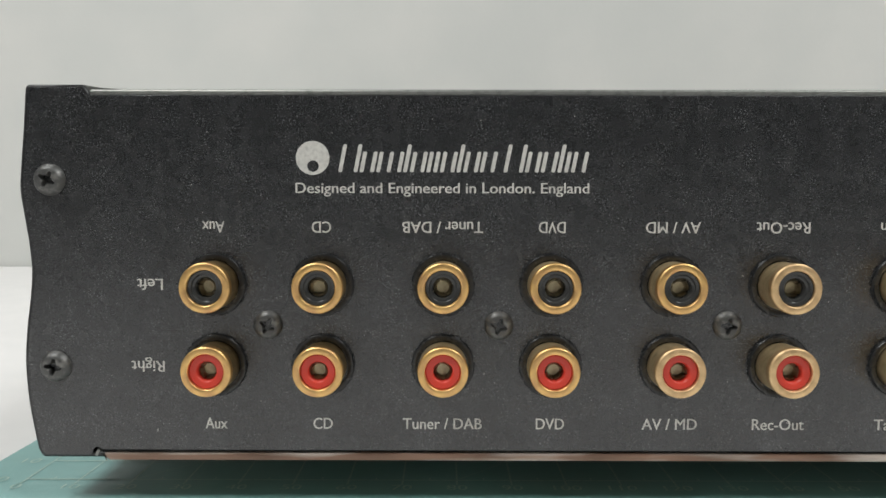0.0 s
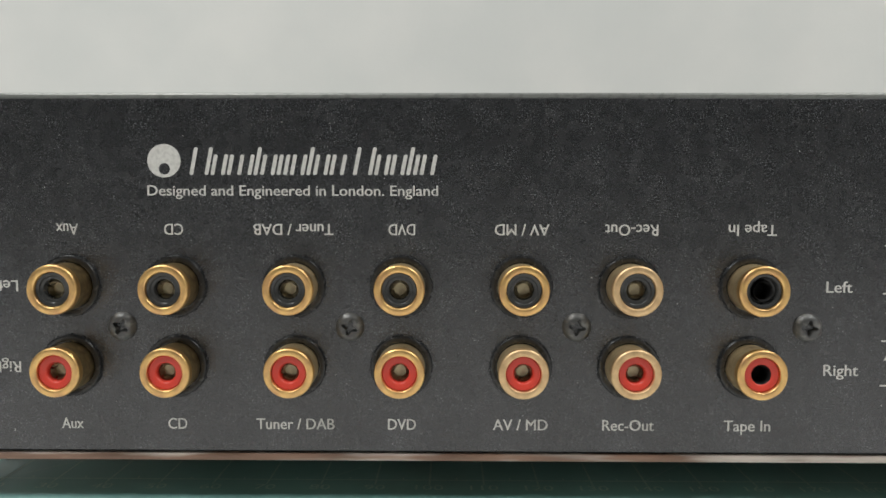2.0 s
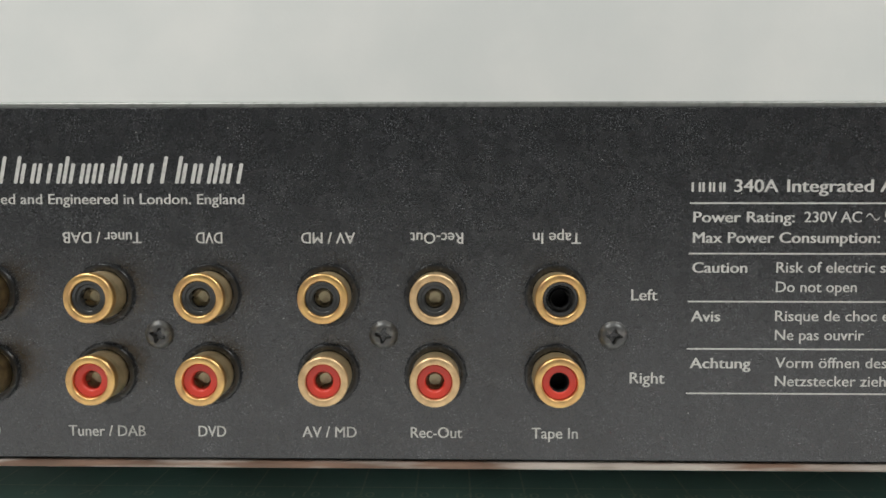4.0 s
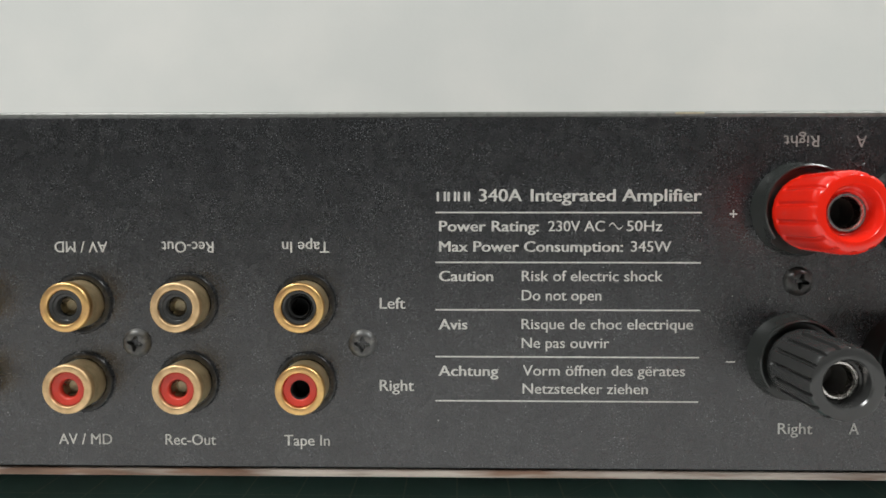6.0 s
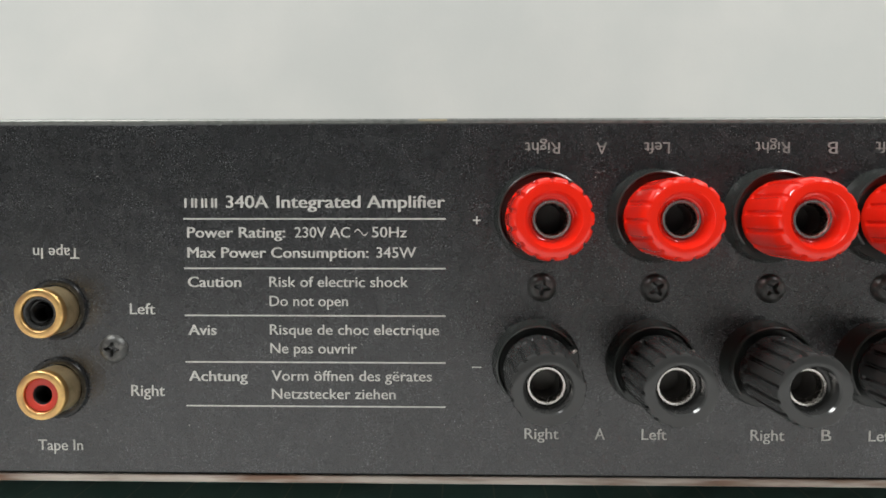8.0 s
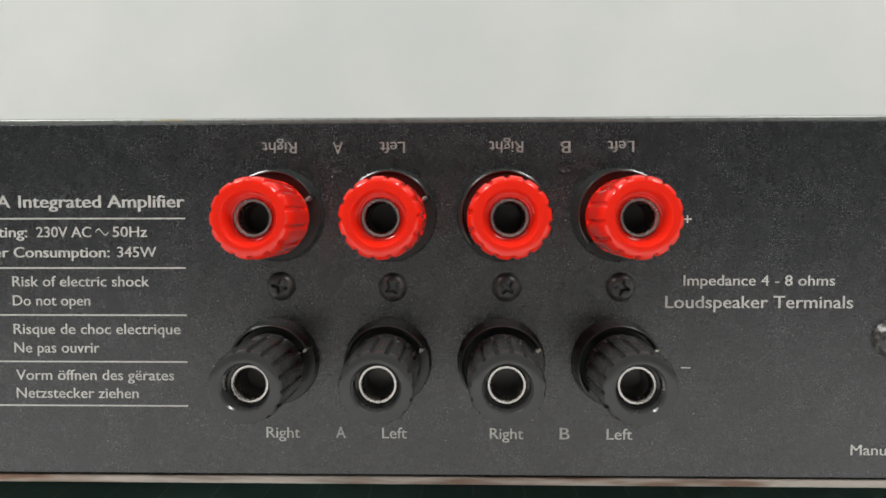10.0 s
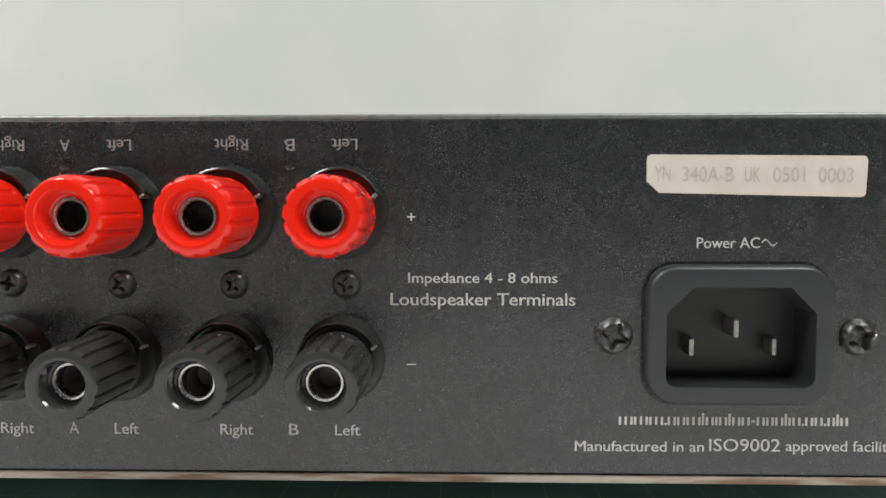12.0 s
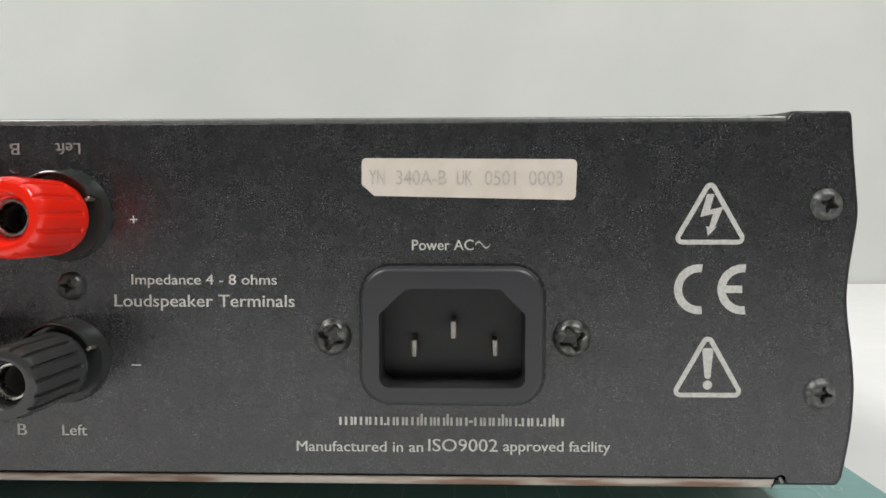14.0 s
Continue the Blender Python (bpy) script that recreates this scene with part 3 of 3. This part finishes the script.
for i in range(4):
    for x, z, colour in ((229.9 + 19.0 * i, 53.35, "red"), (229.25 + 19.13 * i, 28.65, "black")):
        lift = 0.45 if colour == "red" else 0.3
        post = part("loudspeaker_terminal", COLLAR[colour], None, amplifier, "%s plastic loudspeaker terminal" % colour, at=(x * MM, 0, (z + lift) * MM))
        part("cap", CAP[colour], None, post, "glossy red fluted plastic cap" if colour == "red" else "black fluted plastic cap", at=pose(0, 0, -lift * MM, 0, 11 * i + (5 if colour == "red" else 0), 0))
        part("tube", TUBE[colour], None, post, "bright nickel tube", at=(0, 0, -lift * MM))
        part("bore", BORE[colour], None, post, at=(0, 0, -lift * MM))
        part("sleeve", SLEEVE[colour], None, post, at=(0, 0, -lift * MM))
        part("shank", SHANK, None, post, at=(0, 0, -lift * MM))
        part("solder_tab", TAB, None, post, at=pose(5.9 * MM, 0, 2.7 * MM, 0, -40, 0))
peg = as_mesh("peg_hole", lathe([(1.05, -0.05), (1.05, 0.16), (0.9, 0.2), (0.8, 0.06), (0.1, 0.06)], 24), PANEL, 40)
for x in (239.85, 278.15):
    part("peg", peg, None, amplifier, at=(x * MM, 0, 61.9 * MM))


# ---- mains inlet ----
def build_inlet():
    outer = loop_points([(337.6, 22.0), (368.1, 22.0), (368.1, 45.0), (337.6, 45.0)], 5.0, 8)
    cav = loop_points([(340.65, 24.85), (365.05, 24.85), (365.05, 37.15), (360.85, 41.5), (345.15, 41.5), (340.65, 37.15)], [1.8, 1.8, 0.35, 0.35, 0.35, 0.35], 5)
    bm = bmesh.new()

    def ring(pts, y):
        return [bm.verts.new((p[0] * MM, y * MM, p[1] * MM)) for p in pts]

    def skin(a, b):
        for i in range(len(a)):
            bm.faces.new((a[i - 1], a[i], b[i], b[i - 1]))

    steps = [ring(outer, 0.2), ring(outer, -1.5)]
    for k in range(1, 6):
        a = math.radians(18 * k)
        cut = 0.85 * (1 - math.cos(a))
        steps.append(ring(loop_points([(337.6 + cut, 22.0 + cut), (368.1 - cut, 22.0 + cut), (368.1 - cut, 45.0 - cut), (337.6 + cut, 45.0 - cut)], 5.0 - cut, 8), -1.5 - 0.95 * math.sin(a)))
    for a, b in zip(steps, steps[1:]):
        skin(a, b)
    o2 = steps[-1]
    c0, c1 = ring(cav, -2.45), ring(cav, -1.9)
    edges = [bm.edges.get((r[i - 1], r[i])) or bm.edges.new((r[i - 1], r[i])) for r in (o2, c0) for i in range(len(r))]
    bmesh.ops.triangle_fill(bm, use_beauty=True, edges=edges)
    skin(c0, c1)
    inlet = part("mains_inlet", bm, GREY_PLASTIC, amplifier, "matt black three-pin mains inlet", smooth=35)
    # Flat black ring laid on the panel as the shade round the inlet.
    gap = bmesh.new()
    wide = loop_points([(337.0, 21.4), (368.7, 21.4), (368.7, 45.6), (337.0, 45.6)], 5.5, 8)
    a = [gap.verts.new((p[0] * MM, -0.03 * MM, p[1] * MM)) for p in wide]
    b = [gap.verts.new((p[0] * MM, -0.03 * MM, p[1] * MM)) for p in outer]
    for i in range(len(a)):
        gap.faces.new((a[i - 1], a[i], b[i], b[i - 1]))
    part("gap", gap, BLACK_PLASTIC, inlet, "flat black ring for the shade round the inlet")
    # The well is coloured darker than the rim to hold its shade.
    well = bmesh.new()
    w0, w1 = [[well.verts.new((p[0] * MM, y * MM, p[1] * MM)) for p in cav] for y in (-1.9, 6.2)]
    for i in range(len(w0)):
        well.faces.new((w0[i - 1], w0[i], w1[i], w1[i - 1]))
    well.faces.new(w1)
    part("well", well, WELL_BLACK, inlet, "deep well round the pins, its shade in the colour", smooth=35)
    # Thin pale arc along the upper part of the inlet's outline.
    edge = bmesh.new()
    upper = [k for k in range(len(outer)) if outer[k][1] > 42.6]
    out_p = loop_points([(337.4, 21.8), (368.3, 21.8), (368.3, 45.2), (337.4, 45.2)], 5.2, 8)
    for k, m in zip(upper, upper[1:]):
        edge.faces.new([edge.verts.new((x * MM, -0.3 * MM, z * MM)) for x, z in (outer[k], outer[m], out_p[m], out_p[k])])
    bmesh.ops.remove_doubles(edge, verts=edge.verts, dist=1e-6)
    part("upper_arc", edge, LID_EDGE, inlet, "thin pale metallic arc along the top of the inlet")
    for x, z, front in ((346.2, 30.7, 2.2), (353.05, 34.2, 0.3), (360.2, 30.8, 2.2)):
        blade = as_mesh("pin", box(-0.45 * MM, 0.45 * MM, front * MM, 6.2 * MM, -1.45 * MM, 1.55 * MM, 0.22 * MM, 2), PIN_METAL)
        part("pin", blade, None, inlet, "bright metal pin", at=(x * MM, 0, z * MM))


build_inlet()

# ---- printing on the panel ----
for text, u0, u1, l0, l1 in (("Aux", 30.2, 33.95, 30.2, 33.95), ("CD", 48.5, 51.75, 48.5, 51.8), ("Tuner / DAB", 63.6, 77.1, 63.65, 77.05), ("DVD", 86.35, 90.85, 86.15, 90.95),
                             ("AV / MD", 104.2, 113.35, 104.05, 113.4), ("Rec-Out", 122.65, 131.55, 122.65, 131.45), ("Tape In", 143.25, 151.3, 143.25, 151.15)):
    write(text, u0, u1, 48.3, 1.85, amplifier, turned=True, bold=0.013)
    write(text, l0, l1, 13.2, 1.85, amplifier, bold=0.013)
write("Left", 19.1, 23.45, 38.65, 1.85, amplifier, turned=True, bold=0.013)
write("Right", 17.85, 23.5, 24.75, 1.85, amplifier, turned=True, bold=0.013)
write("Left", 159.8, 164.2, 36.95, 1.85, amplifier, bold=0.013)
write("Right", 159.75, 165.65, 22.8, 1.9, amplifier, bold=0.013)
write("Designed and Engineered in London. England", 45.85, 94.7, 53.05, 1.7, amplifier, bold=0.012)
part("maker_mark", flat([circle(48.75, 58.85, 2.8, 48), circle(48.8, 57.5, 0.95, 32)], PRINT_Y), INK, amplifier, "white printed disc with a hole")


def word_bars(x0, x1, z0, zx, za, shapes, lean, w):
    """Plain bars for a word that stays unlettered. o and x: two low bars, O: two tall ones, w: three, l: tall bar, i: low bar."""
    widths = {"x": 2.0, "o": 2.1, "O": 2.7, "w": 3.4, "i": 0.85, "l": 0.85, "-": 1.2, ".": 0.7, " ": 0.9}
    unit = (x1 - x0) / sum(widths[c] for c in shapes)
    rows, x = [], x0
    for c in shapes:
        full = widths[c] * unit
        a, b = x + 0.08 * unit, x + full - 0.18 * unit
        if c in "oO":
            top = zx if c == "o" else za
            rows += [(a, a + w, z0, top, lean), (b - w, b, z0, top, lean)]
        elif c == "x":
            rows += [(a, a + w, z0, zx, lean), (b - w, b, z0, zx, lean)]
        elif c == "w":
            rows += [(q, q + w, z0, zx, lean) for q in (a, (a + b - w) / 2, b - w)]
        elif c in "il":
            rows.append((a, a + w, z0, za if c == "l" else zx, lean))
        elif c == ".":
            rows.append((a, a + w, z0, z0 + w, 0))
        elif c == "-":
            rows.append((a, b, (z0 + zx) / 2 - w / 2, (z0 + zx) / 2 + w / 2, 0))
        x += full
    bars(rows, amplifier, INK)


word_bars(52.85, 94.2, 56.5, 59.9, 61.1, "Oowloiioloo Oxolio", 0.2, 0.66)
word_bars(333.45, 371.9, 17.9, 19.35, 19.95, "www.oowloioloo-oxolio.oo.xlx", 0.0, 0.42)
word_bars(169.45, 175.4, 55.15, 56.75, 57.3, "oxxi", 0.0, 0.4)
write("340A", 176.6, 183.9, 55.15, 2.05, amplifier, bold=0.018)
write("Integrated Amplifier", 185.3, 213.9, 55.15, 2.05, amplifier, bold=0.022)
for z in (53.27, 44.85, 36.78, 28.75, 21.15):
    part("rule", flat([[(169.3, z - 0.13), (213.95, z - 0.13), (213.95, z + 0.13), (169.3, z + 0.13)]], PRINT_Y), INK, amplifier)
for text, x0, x1, z, cap, bold in (("Power Rating:", 169.9, 186.75, 50.1, 1.75, 0.022), ("230V AC", 188.3, 197.8, 50.12, 1.75, 0.011), ("50Hz", 201.45, 207.4, 50.15, 1.75, 0.011),
                                   ("Max Power Consumption:", 169.9, 200.9, 46.67, 1.75, 0.022), ("345W", 202.2, 208.95, 46.7, 1.75, 0.011),
                                   ("Caution", 169.9, 179.1, 41.65, 1.75, 0.022), ("Risk of electric shock", 183.9, 207.6, 41.7, 1.75, 0.011), ("Do not open", 183.9, 197.35, 38.42, 1.75, 0.011),
                                   ("Avis", 169.85, 174.75, 33.42, 1.75, 0.022), ("Risque de choc electrique", 183.9, 212.85, 33.52, 1.75, 0.011), ("Ne pas ouvrir", 183.95, 198.8, 30.3, 1.75, 0.011),
                                   ("Achtung", 169.8, 180.05, 25.45, 1.75, 0.022), ("Vorm öffnen des gërates", 184.15, 211.6, 25.57, 1.75, 0.011), ("Netzstecker ziehen", 184.15, 205.4, 22.45, 1.75, 0.011),
                                   ("Impedance 4 - 8 ohms", 297.95, 323.0, 41.95, 1.7, 0.01), ("Loudspeaker Terminals", 294.95, 326.05, 38.15, 2.05, 0.01),
                                   ("Power AC", 346.05, 356.45, 47.85, 1.75, 0.008), ("Manufactured in an", 326.15, 347.9, 13.35, 1.75, 0.01), ("ISO9002", 348.75, 360.6, 13.5, 2.1, 0.006),
                                   ("approved facility", 361.5, 379.65, 13.6, 1.75, 0.01)):
    write(text, x0, x1, z, cap, amplifier, bold=bold)
for x0, x1, z in ((198.5, 200.75, 51.0), (356.75, 359.2, 48.75)):
    top = [(x0 + (x1 - x0) * k / 20, z + 0.5 * math.sin(2 * math.pi * k / 20) + 0.11) for k in range(21)]
    part("wave_mark", flat([top + [(x, q - 0.24) for x, q in reversed(top)]], PRINT_Y), INK, amplifier)
for text, u0, u1 in (("Right", 227.25, 233.1), ("A", 239.2, 240.9), ("Left", 247.1, 251.35), ("Right", 265.45, 271.15), ("B", 277.3, 279.0), ("Left", 285.2, 289.55)):
    cap = 1.85 if len(text) > 1 else 1.95
    # The upper row is in a dimmer grey than the lower one.
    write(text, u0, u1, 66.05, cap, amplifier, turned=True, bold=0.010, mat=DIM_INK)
    write(text, u0 + 0.15, u1 + 0.15, 15.75, cap, amplifier, bold=0.010)
for x in (219.2, 298.5):
    part("plus_mark", flat([[(x - 0.65, 52.92), (x - 0.12, 52.92), (x - 0.12, 52.4), (x + 0.12, 52.4), (x + 0.12, 52.92), (x + 0.65, 52.92), (x + 0.65, 53.16), (x + 0.12, 53.16),
                             (x + 0.12, 53.7), (x - 0.12, 53.7), (x - 0.12, 53.16), (x - 0.65, 53.16)]], PRINT_Y), INK, amplifier)
    part("minus_mark", flat([[(x - 0.8, 27.95), (x + 0.8, 27.95), (x + 0.8, 28.15), (x - 0.8, 28.15)]], PRINT_Y), INK, amplifier)


def triangle_sign(cx, z0, z1, half):
    k = 0.62
    outer = loop_points([(cx - half - 0.55, z0), (cx + half + 0.55, z0), (cx, z1 + 0.9)], 1.1, 6)
    inner = loop_points([(cx - half - 0.55 + 0.8 * 1.72, z0 + 0.8), (cx + half + 0.55 - 0.8 * 1.72, z0 + 0.8), (cx, z1 + 0.9 - 0.8 * 2.1)], 0.45 * k, 4)
    return part("warning_triangle", flat([outer, inner], PRINT_Y), INK, amplifier, "white printed warning triangle")


t1 = triangle_sign(395.85, 48.8, 59.3, 5.95)
part("bolt_mark", flat([[(395.3, 57.2), (396.5, 57.2), (395.8, 54.6), (398.0, 55.1), (396.6, 51.6), (397.0, 51.8), (395.5, 50.2), (395.2, 51.9), (395.7, 51.7), (396.3, 53.9), (394.2, 53.4)]], PRINT_Y), INK, t1)
t2 = triangle_sign(395.75, 23.05, 33.6, 5.85)
part("exclamation_mark", flat([loop_points([(394.8, 31.4), (396.7, 31.4), (396.25, 26.2), (395.3, 26.2)], 0.45, 4)], PRINT_Y), INK, t2)
part("exclamation_dot", flat([circle(395.77, 25.15, 0.78, 24)], PRINT_Y), INK, t2)


def open_ring(cx, cz, r, w):
    a0, a1 = radians(90 - 7), radians(270 + 7)
    return [circle(cx, cz, r, 30, a0, a1, True) + list(reversed(circle(cx, cz, r - w, 30, a0, a1, True)))]


part("conformity_mark", flat(open_ring(394.2, 41.3, 4.2, 1.35), PRINT_Y), INK, amplifier)
part("conformity_mark", flat(open_ring(401.4, 41.3, 4.2, 1.35), PRINT_Y), INK, amplifier)
part("conformity_mark", flat([[(398.1, 40.7), (401.3, 40.7), (401.3, 41.95), (398.1, 41.95)]], PRINT_Y - 0.02), INK, amplifier)

# ---- serial label ----
stick = loop_points([(337.6, 58.9), (339.7, 57.0), (373.5, 56.25), (373.75, 63.05), (337.6, 63.35)], [0.3, 0.3, 0.8, 0.8, 0.8], 5)
sticker = part("serial_label", slab([stick], -0.12, 0.0), LABEL, amplifier, "cream paper serial label with faded print")
for text, x0, x1 in (("YN", 338.9, 341.5), ("340A-B", 343.45, 351.9), ("UK", 353.65, 356.25), ("0501", 358.3, 363.5), ("0003", 365.7, 371.35)):
    write(text, x0, x1, 58.95 - 0.008 * (x0 - 338), 2.4, sticker, mat=LABEL_INK, y=-0.18, slope=-0.008, label="faded grey print")


# ---- dust, small scuffs and painted glints on the panel ----
def dust(n=260):
    # Some specks are dust; the extra ones paint glints of the coat.
    bm = bmesh.new()
    rng = random.Random(7)
    for _ in range(n):
        x, z, r = rng.uniform(14, 406), rng.uniform(11, 67), 0.035 + 0.1 * rng.random() ** 5
        if 335 < x < 371 and 20 < z < 47 or x > 300 and z < 21:
            continue
        stretch, turn = rng.uniform(1.0, 2.6), rng.uniform(0, 3.14)
        pts = []
        for k in range(5):
            a = 2 * math.pi * k / 5
            q = Vector((r * stretch * math.cos(a), r * math.sin(a) * rng.uniform(0.6, 1.2)))
            pts.append(bm.verts.new(((x + q.x * math.cos(turn) - q.y * math.sin(turn)) * MM, -0.04 * MM, (z + q.x * math.sin(turn) + q.y * math.cos(turn)) * MM)))
        bm.faces.new(pts)
    tagged(part("dust_and_glint_specks", bm, DIM_INK, amplifier, "pale dust specks, scuffs and painted glints"), kind="stuff")


dust()
